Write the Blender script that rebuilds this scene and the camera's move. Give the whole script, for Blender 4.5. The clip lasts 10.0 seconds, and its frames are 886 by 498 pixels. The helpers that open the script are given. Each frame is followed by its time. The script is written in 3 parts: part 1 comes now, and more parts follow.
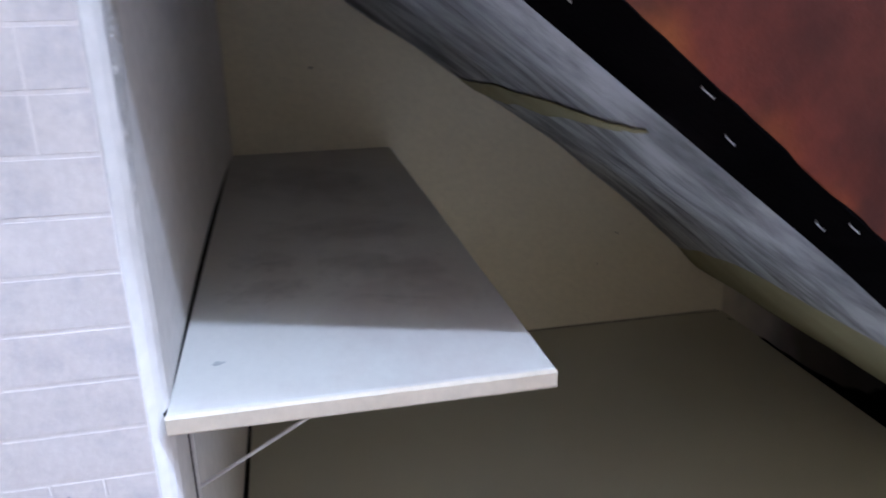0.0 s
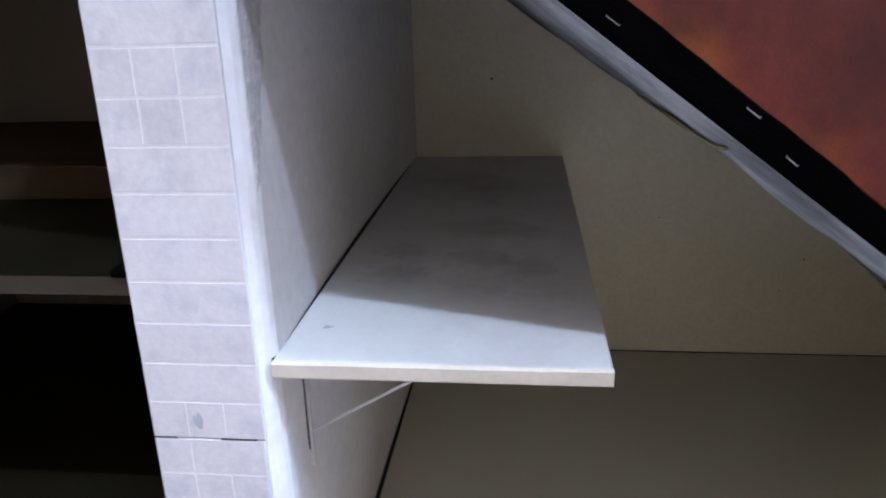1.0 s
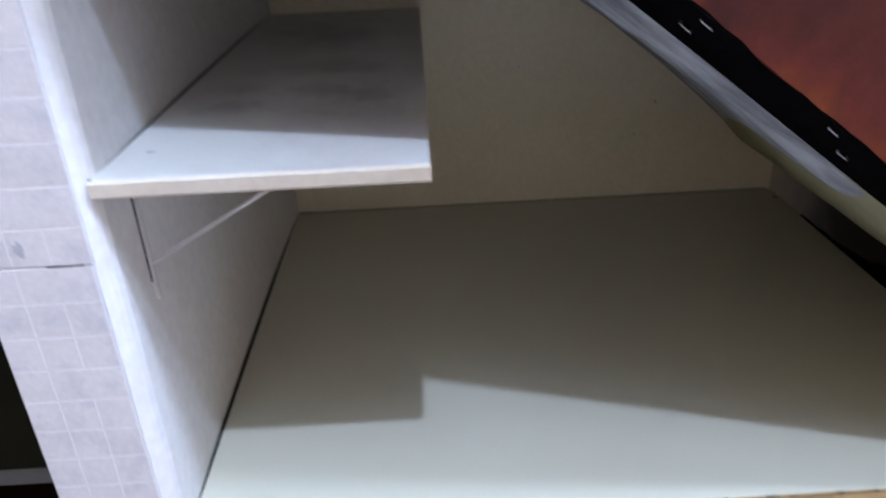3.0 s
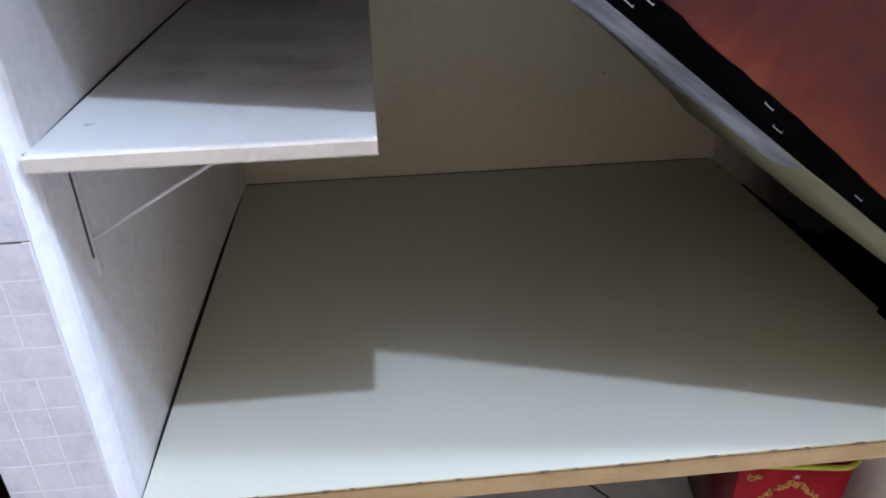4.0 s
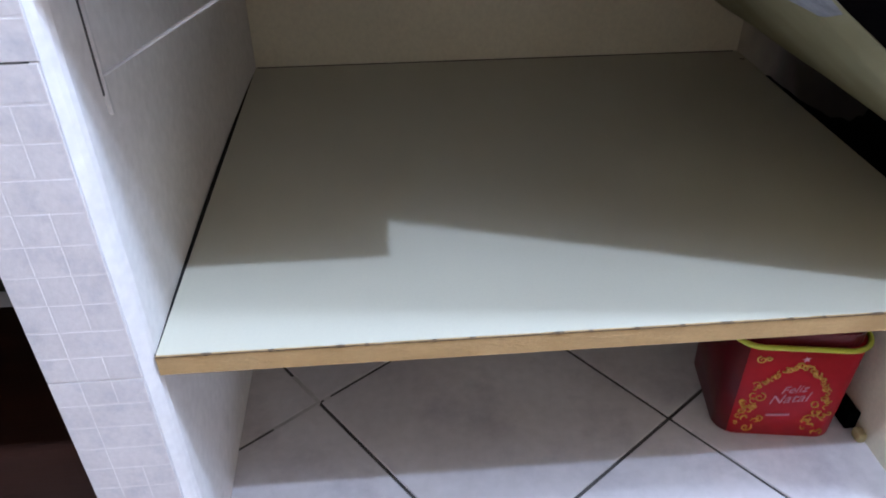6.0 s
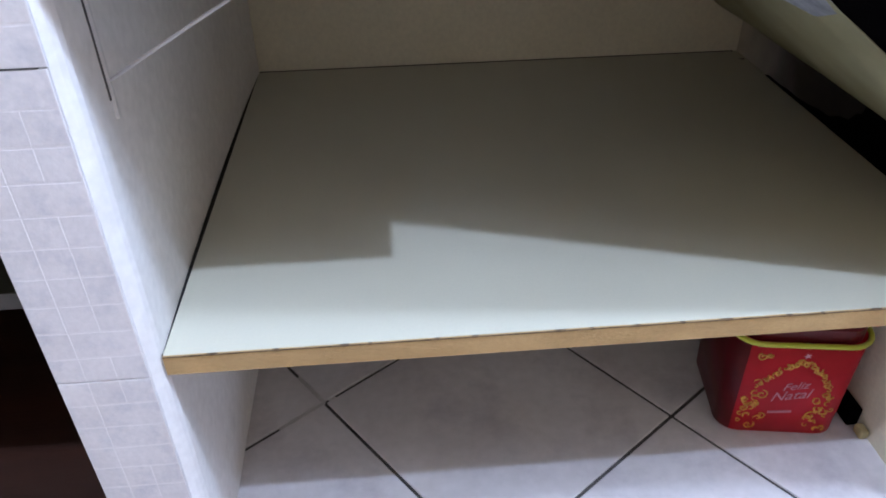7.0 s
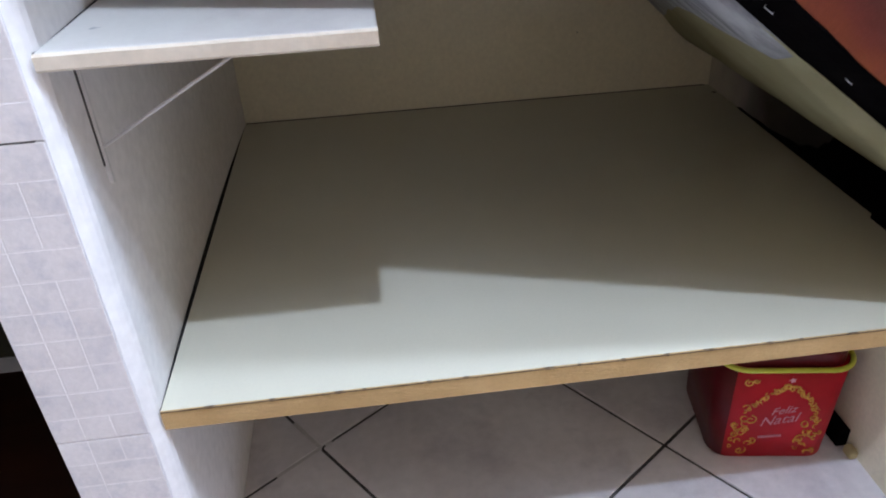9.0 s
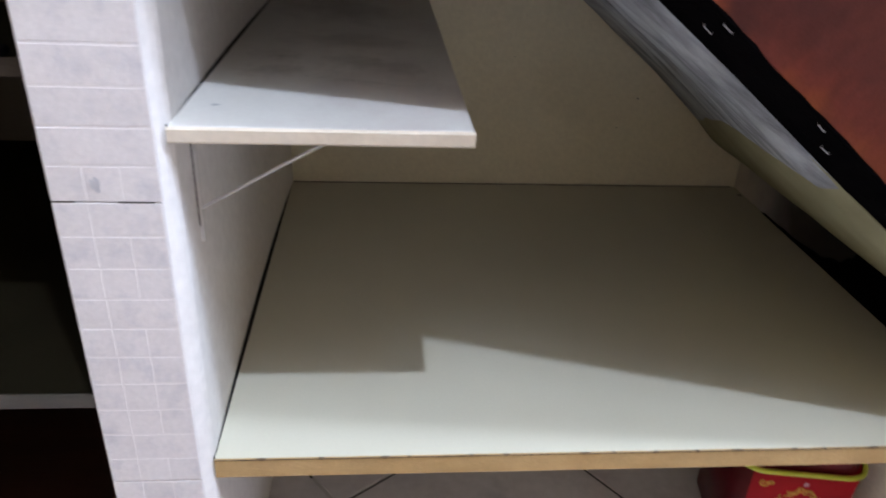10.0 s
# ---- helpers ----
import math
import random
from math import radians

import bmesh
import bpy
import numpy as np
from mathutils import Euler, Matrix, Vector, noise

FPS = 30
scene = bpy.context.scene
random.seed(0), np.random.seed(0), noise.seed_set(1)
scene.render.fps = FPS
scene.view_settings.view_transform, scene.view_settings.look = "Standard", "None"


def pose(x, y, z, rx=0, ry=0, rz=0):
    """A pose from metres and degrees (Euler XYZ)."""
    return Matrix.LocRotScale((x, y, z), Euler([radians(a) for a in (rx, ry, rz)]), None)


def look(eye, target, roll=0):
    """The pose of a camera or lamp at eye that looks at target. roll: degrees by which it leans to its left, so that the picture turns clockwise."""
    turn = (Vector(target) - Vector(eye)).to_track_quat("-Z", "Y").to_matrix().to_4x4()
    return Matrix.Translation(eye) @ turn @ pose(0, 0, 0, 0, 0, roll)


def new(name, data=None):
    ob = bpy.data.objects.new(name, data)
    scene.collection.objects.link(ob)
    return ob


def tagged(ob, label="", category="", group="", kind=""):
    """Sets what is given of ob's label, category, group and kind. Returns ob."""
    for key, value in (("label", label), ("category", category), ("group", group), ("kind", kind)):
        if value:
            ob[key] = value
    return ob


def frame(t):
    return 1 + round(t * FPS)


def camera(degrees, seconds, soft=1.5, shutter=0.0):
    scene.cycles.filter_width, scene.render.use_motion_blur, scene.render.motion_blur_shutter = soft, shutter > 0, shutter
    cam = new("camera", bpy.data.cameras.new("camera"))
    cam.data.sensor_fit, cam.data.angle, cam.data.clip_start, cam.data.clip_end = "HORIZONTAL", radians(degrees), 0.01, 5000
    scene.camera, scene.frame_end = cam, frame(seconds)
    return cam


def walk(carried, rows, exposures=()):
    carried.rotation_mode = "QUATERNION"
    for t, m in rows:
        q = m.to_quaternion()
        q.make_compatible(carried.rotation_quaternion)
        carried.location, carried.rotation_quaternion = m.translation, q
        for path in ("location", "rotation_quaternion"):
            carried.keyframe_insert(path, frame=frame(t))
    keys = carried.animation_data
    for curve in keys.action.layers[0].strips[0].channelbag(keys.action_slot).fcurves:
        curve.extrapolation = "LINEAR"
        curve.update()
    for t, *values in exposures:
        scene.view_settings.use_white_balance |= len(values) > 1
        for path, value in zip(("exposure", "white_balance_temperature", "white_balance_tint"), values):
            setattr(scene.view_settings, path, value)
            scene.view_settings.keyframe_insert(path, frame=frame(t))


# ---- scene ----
cam = camera(62.3, 10.0, soft=1.8, shutter=0.5)
PATH = [
    (0, (0.082, -0.4, 0.948), (0.476, 1.443, 0.278), -0.8),
    (0.3, (0.118, -0.414, 0.953), (0.274, 1.473, 0.310), 1.9),
    (0.5, (0.147, -0.432, 0.952), (0.152, 1.463, 0.314), 1.9),
    (1, (0.182, -0.462, 0.955), (-0.037, 1.422, 0.32), -1.7),
    (1.5, (0.187, -0.479, 0.953), (-0.101, 1.405, 0.347), -3.1),
    (2, (0.186, -0.489, 0.948), (-0.079, 1.403, 0.354), -3.0),
    (2.5, (0.219, -0.5, 0.903), (0.179, 1.351, 0.146), -3.4),
    (3, (0.243, -0.497, 0.891), (0.275, 1.291, -0.004), -2.7),
    (3.2, (0.253, -0.493, 0.89), (0.337, 1.258, -0.073), -2.3),
    (4.3, (0.244, -0.499, 0.896), (0.4, 1.241, -0.078), -1.3),
    (4.5, (0.243, -0.498, 0.896), (0.398, 1.251, -0.061), -1.4),
    (5, (0.246, -0.512, 0.864), (0.398, 1.223, -0.121), -1.7),
    (5.5, (0.237, -0.519, 0.834), (0.391, 1.147, -0.261), -0.5),
    (6, (0.233, -0.52, 0.829), (0.359, 1.118, -0.311), -0.5),
    (6.2, (0.234, -0.517, 0.828), (0.354, 1.113, -0.325), -0.7),
    (7.3, (0.235, -0.535, 0.833), (0.344, 1.114, -0.294), -1.8),
    (7.5, (0.238, -0.536, 0.833), (0.344, 1.114, -0.292), -2.6),
    (8, (0.237, -0.532, 0.837), (0.355, 1.125, -0.277), -4.0),
    (8.5, (0.24, -0.536, 0.844), (0.374, 1.14, -0.239), -3.4),
    (9, (0.237, -0.543, 0.854), (0.386, 1.148, -0.204), -3.1),
    (9.5, (0.221, -0.562, 0.885), (0.407, 1.161, -0.112), -0.1),
    (9.7, (0.197, -0.563, 0.901), (0.402, 1.173, -0.071), 1.4),
    (10, (0.168, -0.568, 0.9), (0.338, 1.198, -0.022), 2.8),
]
walk(cam, [(t, look(eye, target, roll)) for t, eye, target, roll in PATH],
     exposures=[(0, 0.04, 5830, 16), (6, 0.03, 5850, 15), (8, 0.03, 5980, 15), (9, 0.02, 6250, 15), (10, 0.0, 6550, 15)])

# ---- light ----
world = bpy.data.worlds.new("world")
scene.world = world
world.use_nodes = True
world.node_tree.nodes["Background"].inputs[0].default_value = (0.75, 0.82, 1.0, 1)
world.node_tree.nodes["Background"].inputs[1].default_value = 0.02


def lamp(name, kind, energy, colour, m, **more):
    d = bpy.data.lights.new(name, kind)
    d.energy, d.color = energy, colour
    if "radius" in more:
        d.shadow_soft_size = more["radius"]
    if "size" in more:
        d.shape, d.size, d.size_y = "RECTANGLE", more["size"][0], more["size"][1]
    ob = new(name, d)
    ob.matrix_world = m
    return ob


lamp("bulb_light", "POINT", 101, (0.65, 0.805, 1.0), pose(0.357, -0.766, 2.46), radius=0.025)
lamp("tube_light", "AREA", 34, (0.65, 0.805, 1.0), pose(1.5, -0.36, 2.2, 0, 48, 0), size=(0.3, 0.12))


# ---- materials ----
def material(name, c1, c2, scale=6.0, rough=0.6, bump=0.0, fine=120.0, metallic=0.0, spread=0.0, stretch=(1, 1, 1),
             stain=None, stain_scale=3.0, stain_at=0.6, local=False, detail=6.0, bump_fine=True, grain=0.24, stain_width=0.16):
    m = bpy.data.materials.new(name)
    m.use_nodes = True
    nt = m.node_tree
    n, l = nt.nodes, nt.links
    b = n["Principled BSDF"]
    if local:
        pos = n.new("ShaderNodeTexCoord").outputs["Object"]
    else:
        pos = n.new("ShaderNodeNewGeometry").outputs["Position"]
    mp = n.new("ShaderNodeMapping")
    mp.inputs["Scale"].default_value = stretch
    l.new(pos, mp.inputs["Vector"])
    pos = mp.outputs["Vector"]
    big = n.new("ShaderNodeTexNoise")
    big.inputs["Scale"].default_value, big.inputs["Detail"].default_value = scale, detail
    l.new(pos, big.inputs["Vector"])
    ramp = n.new("ShaderNodeValToRGB")
    ramp.color_ramp.elements[0].position, ramp.color_ramp.elements[1].position = 0.3, 0.7
    ramp.color_ramp.elements[0].color, ramp.color_ramp.elements[1].color = (*c1, 1), (*c2, 1)
    l.new(big.outputs["Fac"], ramp.inputs["Fac"])
    col = ramp.outputs["Color"]
    small = n.new("ShaderNodeTexNoise")
    small.inputs["Scale"].default_value, small.inputs["Detail"].default_value = fine, 4
    l.new(pos, small.inputs["Vector"])
    if stain:
        sn = n.new("ShaderNodeTexNoise")
        sn.inputs["Scale"].default_value, sn.inputs["Detail"].default_value, sn.inputs["Roughness"].default_value = stain_scale, 8, 0.65
        l.new(pos, sn.inputs["Vector"])
        sr = n.new("ShaderNodeValToRGB")
        sr.color_ramp.elements[0].position, sr.color_ramp.elements[1].position = stain_at, stain_at + stain_width
        l.new(sn.outputs["Fac"], sr.inputs["Fac"])
        mx = n.new("ShaderNodeMixRGB")
        mx.inputs[2].default_value = (*stain, 1)
        l.new(sr.outputs["Color"], mx.inputs[0])
        l.new(col, mx.inputs[1])
        col = mx.outputs[0]
    fm = n.new("ShaderNodeMath")
    fm.operation = "MULTIPLY_ADD"
    fm.inputs[1].default_value, fm.inputs[2].default_value = grain, 1 - grain / 2
    l.new(small.outputs["Fac"], fm.inputs[0])
    value = fm.outputs[0]
    if spread:
        info = n.new("ShaderNodeObjectInfo")
        sm = n.new("ShaderNodeMath")
        sm.operation = "MULTIPLY_ADD"
        sm.inputs[1].default_value, sm.inputs[2].default_value = spread, -spread / 2
        l.new(info.outputs["Random"], sm.inputs[0])
        ad = n.new("ShaderNodeMath")
        l.new(value, ad.inputs[0])
        l.new(sm.outputs[0], ad.inputs[1])
        value = ad.outputs[0]
    hsv = n.new("ShaderNodeHueSaturation")
    l.new(value, hsv.inputs["Value"])
    l.new(col, hsv.inputs["Color"])
    l.new(hsv.outputs["Color"], b.inputs["Base Color"])
    b.inputs["Roughness"].default_value, b.inputs["Metallic"].default_value = rough, metallic
    if bump:
        bp = n.new("ShaderNodeBump")
        bp.inputs["Strength"].default_value, bp.inputs["Distance"].default_value = bump, 0.002
        l.new((small if bump_fine else big).outputs["Fac"], bp.inputs["Height"])
        l.new(bp.outputs["Normal"], b.inputs["Normal"])
    return m


PLASTER = material("white_plaster", (0.86, 0.83, 0.825), (0.91, 0.885, 0.88), 7, 0.75, 0.12, 90, stain=(0.73, 0.70, 0.70), stain_scale=9, stain_at=0.62)
ROUGH_PLASTER = material("rough_plaster", (0.58, 0.56, 0.56), (0.80, 0.77, 0.76), 110, 0.9, 1.0, 260)
CREAM_WALL = material("cream_wall_paint", (0.76, 0.71, 0.565), (0.82, 0.77, 0.625), 4, 0.7, 0.15, 140, stain=(0.68, 0.62, 0.48), stain_scale=6, stain_at=0.66)
# Brown chosen for unseen walls, to warm the light they bounce.
WARM_BOUNCE = material("warm_bounce_paint", (0.45, 0.33, 0.215), (0.505, 0.375, 0.245), 2, 0.8, 0.15, 120)
CEILING = material("ceiling_paint", (0.78, 0.78, 0.76), (0.83, 0.83, 0.81), 2, 0.85, 0.1, 120)
TILE_FACE = material("glazed_tile_line", (0.76, 0.72, 0.725), (0.81, 0.77, 0.775), 20, 0.4, 0.1, 200)
SQUARE = material("glazed_tile_square", (0.715, 0.675, 0.68), (0.785, 0.745, 0.75), 26, 0.28, 0.12, 180, spread=0.07, stain=(0.60, 0.58, 0.61), stain_scale=24, stain_at=0.50)
CRACK = material("dark_joint", (0.05, 0.045, 0.045), (0.14, 0.13, 0.13), 40, 0.9)
FLOOR_TILE = material("marbled_floor_tile", (0.56, 0.515, 0.525), (0.68, 0.635, 0.645), 5, 0.22, 0.03, 60, spread=0.05, stain=(0.49, 0.45, 0.475), stain_scale=6.5, stain_at=0.50)
GROUT = material("dark_floor_grout", (0.035, 0.03, 0.03), (0.10, 0.09, 0.085), 30, 0.9, 0.4, 200)
SHELF_WHITE = material("worn_white_shelf_paint", (0.605, 0.582, 0.545), (0.675, 0.652, 0.612), 5, 0.5, 0.06, 200, stretch=(1, 0.7, 1), grain=0.10, stain=(0.52, 0.45, 0.43), stain_scale=3.5, stain_at=0.48, stain_width=0.25)
SHELF_EDGE = material("cream_edge_paint", (0.62, 0.53, 0.42), (0.74, 0.66, 0.55), 14, 0.55, 0.2, 150)
LAMINATE = material("white_laminate", (0.575, 0.548, 0.442), (0.615, 0.588, 0.476), 3, 0.45, 0.03, 300, grain=0.07)
RAW_EDGE = material("raw_chipboard_edge", (0.40, 0.25, 0.10), (0.52, 0.34, 0.15), 30, 0.8, 0.5, 420, stretch=(0.4, 1, 1), stain=(0.30, 0.17, 0.06), stain_scale=22, stain_at=0.6)
# Mottled cloth; its dark streaks put the shade of creases into the colour.
CLOTH_WHITE = material("grey_white_crease_shade", (0.24, 0.25, 0.265), (0.50, 0.515, 0.54), 9, 0.85, 0.2, 500, stretch=(1, 2.6, 1), stain=(0.085, 0.088, 0.095), stain_scale=8, stain_at=0.42, stain_width=0.26)
CLOTH_CREAM = material("cream_cloth", (0.24, 0.22, 0.115), (0.34, 0.315, 0.185), 8, 0.85, 0.3, 500)
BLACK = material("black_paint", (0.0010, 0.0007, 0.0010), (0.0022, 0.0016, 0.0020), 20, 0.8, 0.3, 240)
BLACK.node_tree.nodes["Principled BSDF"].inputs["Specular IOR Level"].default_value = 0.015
STAPLE = material("steel_staple", (0.55, 0.55, 0.56), (0.65, 0.65, 0.66), 40, 0.35, metallic=1.0)
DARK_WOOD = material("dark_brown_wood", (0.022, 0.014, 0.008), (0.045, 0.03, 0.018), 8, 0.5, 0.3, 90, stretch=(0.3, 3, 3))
# Niche shelf colours, darkened so that they carry the shade there.
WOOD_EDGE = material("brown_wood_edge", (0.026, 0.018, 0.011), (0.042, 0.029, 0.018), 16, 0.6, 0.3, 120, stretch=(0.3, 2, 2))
SHADED_BOARD = material("shaded_brown_board", (0.007, 0.0055, 0.003), (0.012, 0.0095, 0.005), 6, 0.9, 0.2, 120)
TIN_RED = material("red_printed_tin", (0.34, 0.003, 0.012), (0.45, 0.005, 0.018), 14, 0.42, 0.03, 80, local=True)
TIN_DARK = material("lid_red_and_side_shade", (0.07, 0.003, 0.006), (0.13, 0.006, 0.011), 14, 0.35, local=True)
TIN_RIM = material("yellow_green_rim", (0.48, 0.50, 0.03), (0.60, 0.62, 0.07), 20, 0.35, local=True)
GOLD = material("gold_print", (0.40, 0.18, 0.02), (0.74, 0.45, 0.07), 130, 0.35, metallic=0.3, local=True)
PINK_PRINT = material("pale_pink_print", (0.42, 0.13, 0.18), (0.60, 0.28, 0.33), 60, 0.4, local=True)
BRACKET = material("white_wire_paint", (0.70, 0.68, 0.68), (0.78, 0.76, 0.76), 40, 0.4)
YELLOW_CHIP = material("yellowed_wood_chip", (0.38, 0.31, 0.15), (0.52, 0.44, 0.25), 30, 0.8, 0.3, 200)


def red_paint():
    m = bpy.data.materials.new("red_orange_paint")
    m.use_nodes = True
    nt = m.node_tree
    n, l = nt.nodes, nt.links
    b = n["Principled BSDF"]
    tc = n.new("ShaderNodeTexCoord")
    sep = n.new("ShaderNodeSeparateXYZ")
    l.new(tc.outputs["Object"], sep.inputs[0])
    nz = n.new("ShaderNodeTexNoise")
    nz.inputs["Scale"].default_value, nz.inputs["Detail"].default_value = 13, 8
    l.new(tc.outputs["Object"], nz.inputs["Vector"])
    # brush bands run along the panel's lower edge
    a = n.new("ShaderNodeMath")
    a.operation = "MULTIPLY_ADD"
    a.inputs[1].default_value = 0.10
    l.new(nz.outputs["Fac"], a.inputs[0])
    l.new(sep.outputs["Z"], a.inputs[2])
    r = n.new("ShaderNodeValToRGB")
    e = r.color_ramp.elements
    e[0].position, e[0].color = 0.04, (0.175, 0.044, 0.011, 1)
    e[1].position, e[1].color = 0.26, (0.06, 0.014, 0.010, 1)
    for p, c in ((0.050, (0.135, 0.028, 0.010, 1)), (0.062, (0.10, 0.018, 0.011, 1)), (0.090, (0.07, 0.015, 0.011, 1))):
        x = e.new(p)
        x.color = c
    l.new(a.outputs[0], r.inputs["Fac"])
    n2 = n.new("ShaderNodeTexNoise")
    n2.inputs["Scale"].default_value, n2.inputs["Detail"].default_value = 11, 9
    l.new(tc.outputs["Object"], n2.inputs["Vector"])
    r2 = n.new("ShaderNodeValToRGB")
    r2.color_ramp.elements[0].position, r2.color_ramp.elements[1].position = 0.48, 0.72
    l.new(n2.outputs["Fac"], r2.inputs["Fac"])
    mx = n.new("ShaderNodeMixRGB")
    mx.inputs[2].default_value = (0.030, 0.008, 0.007, 1)
    l.new(r2.outputs["Color"], mx.inputs[0])
    l.new(r.outputs["Color"], mx.inputs[1])
    n3 = n.new("ShaderNodeTexNoise")
    n3.inputs["Scale"].default_value, n3.inputs["Detail"].default_value, n3.inputs["Roughness"].default_value = 55, 6, 0.7
    l.new(tc.outputs["Object"], n3.inputs["Vector"])
    v3 = n.new("ShaderNodeMath")
    v3.operation = "MULTIPLY_ADD"
    v3.inputs[1].default_value, v3.inputs[2].default_value = 0.8, 0.55
    l.new(n3.outputs["Fac"], v3.inputs[0])
    hs = n.new("ShaderNodeHueSaturation")
    l.new(v3.outputs[0], hs.inputs["Value"])
    l.new(mx.outputs[0], hs.inputs["Color"])
    l.new(hs.outputs["Color"], b.inputs["Base Color"])
    b.inputs["Roughness"].default_value, b.inputs["Specular IOR Level"].default_value = 0.55, 0.2
    w = n.new("ShaderNodeTexNoise")
    w.inputs["Scale"].default_value = 350
    l.new(tc.outputs["Object"], w.inputs["Vector"])
    bp = n.new("ShaderNodeBump")
    bp.inputs["Strength"].default_value, bp.inputs["Distance"].default_value = 0.3, 0.001
    l.new(w.outputs["Fac"], bp.inputs["Height"])
    l.new(bp.outputs["Normal"], b.inputs["Normal"])
    return m


RED_PAINT = red_paint()
for m in (SHADED_BOARD, DARK_WOOD):
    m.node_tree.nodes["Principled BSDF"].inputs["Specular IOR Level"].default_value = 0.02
for m in (LAMINATE, SHELF_WHITE, TIN_RED, TIN_DARK):
    m.node_tree.nodes["Principled BSDF"].inputs["Specular IOR Level"].default_value = 0.25


# ---- building helpers ----
def mesh_of(name, bm, mat, smooth=False):
    bmesh.ops.recalc_face_normals(bm, faces=bm.faces)
    me = bpy.data.meshes.new(name)
    bm.to_mesh(me)
    bm.free()
    me.materials.append(mat)
    if smooth:
        for p in me.polygons:
            p.use_smooth = True
    return me


def part(name, bm, mat, parent=None, label="", smooth=False):
    ob = new(name, mesh_of(name, bm, mat, smooth))
    if parent is not None:
        ob.parent = parent
    if label:
        ob["label"] = label
    return ob


def thing(name, at, label, category, kind="", group=""):
    ob = new(name)
    ob.empty_display_size = 0.05
    ob.matrix_world = at
    return tagged(ob, label, category, group, kind)


def box(x0, x1, y0, y1, z0, z1, bevel=0.0, seg=2, bm=None):
    bm = bm or bmesh.new()
    made = bmesh.ops.create_cube(bm, size=1)["verts"]
    for v in made:
        v.co = Vector((x0 + (v.co.x + 0.5) * (x1 - x0), y0 + (v.co.y + 0.5) * (y1 - y0), z0 + (v.co.z + 0.5) * (z1 - z0)))
    if bevel:
        bmesh.ops.bevel(bm, geom=list({e for v in made for e in v.link_edges}), offset=bevel, segments=seg, affect="EDGES", profile=0.5)
    return bm


def prism(poly, y0, y1, bevel=0.0):
    """A solid from an outline in x and z, between two depths."""
    bm = bmesh.new()
    a = [bm.verts.new((x, y0, z)) for x, z in poly]
    b = [bm.verts.new((x, y1, z)) for x, z in poly]
    bm.faces.new(a)
    bm.faces.new(b[::-1])
    for i in range(len(poly)):
        j = (i + 1) % len(poly)
        bm.faces.new((a[i], b[i], b[j], a[j]))
    if bevel:
        bmesh.ops.bevel(bm, geom=bm.edges[:], offset=bevel, segments=2, affect="EDGES", profile=0.5)
    return bm


def grid_sheet(nu, nv, place):
    bm = bmesh.new()
    rows = [[bm.verts.new(place(i / nu, j / nv)) for i in range(nu + 1)] for j in range(nv + 1)]
    for j in range(nv):
        for i in range(nu):
            bm.faces.new((rows[j][i], rows[j][i + 1], rows[j + 1][i + 1], rows[j + 1][i]))
    return bm


def tube(points, radius, sides=8):
    """A closed tube along a list of points."""
    bm = bmesh.new()
    pts = [Vector(p) for p in points]
    rings = []
    for i, p in enumerate(pts):
        d = (pts[min(i + 1, len(pts) - 1)] - pts[max(i - 1, 0)]).normalized()
        s = d.cross(Vector((0, 0, 1)) if abs(d.z) < 0.9 else Vector((0, 1, 0))).normalized()
        t = d.cross(s)
        rings.append([bm.verts.new(p + radius * (math.cos(2 * math.pi * k / sides) * s + math.sin(2 * math.pi * k / sides) * t)) for k in range(sides)])
    for a, b in zip(rings, rings[1:]):
        for k in range(sides):
            bm.faces.new((a[k], a[(k + 1) % sides], b[(k + 1) % sides], b[k]))
    bm.faces.new(rings[0][::-1])
    bm.faces.new(rings[-1])
    return bm


def structure(name, bm, mat, label, category, smooth=False):
    return tagged(part(name, bm, mat, smooth=smooth), label, category, kind="structure")


# ---- the place ----
BACK, RIGHT, PIER_L = 0.767, 0.886, -0.10
S1, S2 = 0.708, 0.35          # tops of the two shelves


def slope(x):
    """Height of the sloped panel's lower back edge."""
    return 0.647 - 0.764 * (x - 0.6)


# Wall colour of the neighbouring niche, with its shade put in.
NICHE_SHADE = material("niche_shade_paint", (0.105, 0.095, 0.08), (0.135, 0.12, 0.10), 5, 0.8, 0.2, 120)
structure("wall_left_niche_back", box(-0.95, -0.05, BACK, BACK + 0.12, 0.0, 1.60), NICHE_SHADE, "back wall of the neighbouring niche, shade put into its colour", "wall")
structure("wall_niche_back", box(-0.049, 1.10, BACK, BACK + 0.12, 0.0, 1.60), CREAM_WALL, "cream painted back wall of the under-stair niche", "wall")
structure("wall_niche_right", box(RIGHT, RIGHT + 0.10, 0.02, BACK - 0.002, 0.0, 0.70), CREAM_WALL, "cream painted side wall of the niche", "wall")
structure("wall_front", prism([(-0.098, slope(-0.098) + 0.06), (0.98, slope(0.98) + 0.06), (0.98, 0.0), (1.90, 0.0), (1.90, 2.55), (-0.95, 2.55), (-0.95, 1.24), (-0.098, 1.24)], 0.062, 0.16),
          WARM_BOUNCE, "added wall above the sloped niche, brown to warm bounced light", "wall")
structure("wall_left_niche_side", box(-0.95, -0.80, 0.062, BACK - 0.002, 0.0, 1.238), NICHE_SHADE, "side wall of the dark neighbouring niche", "wall")
# Unseen slab added over the neighbouring niche to keep it dark.
structure("ceiling_left_niche", box(-0.80, -0.10, 0.162, BACK - 0.002, 1.24, 1.34), WARM_BOUNCE, "plain ceiling of the dark neighbouring niche", "ceiling")
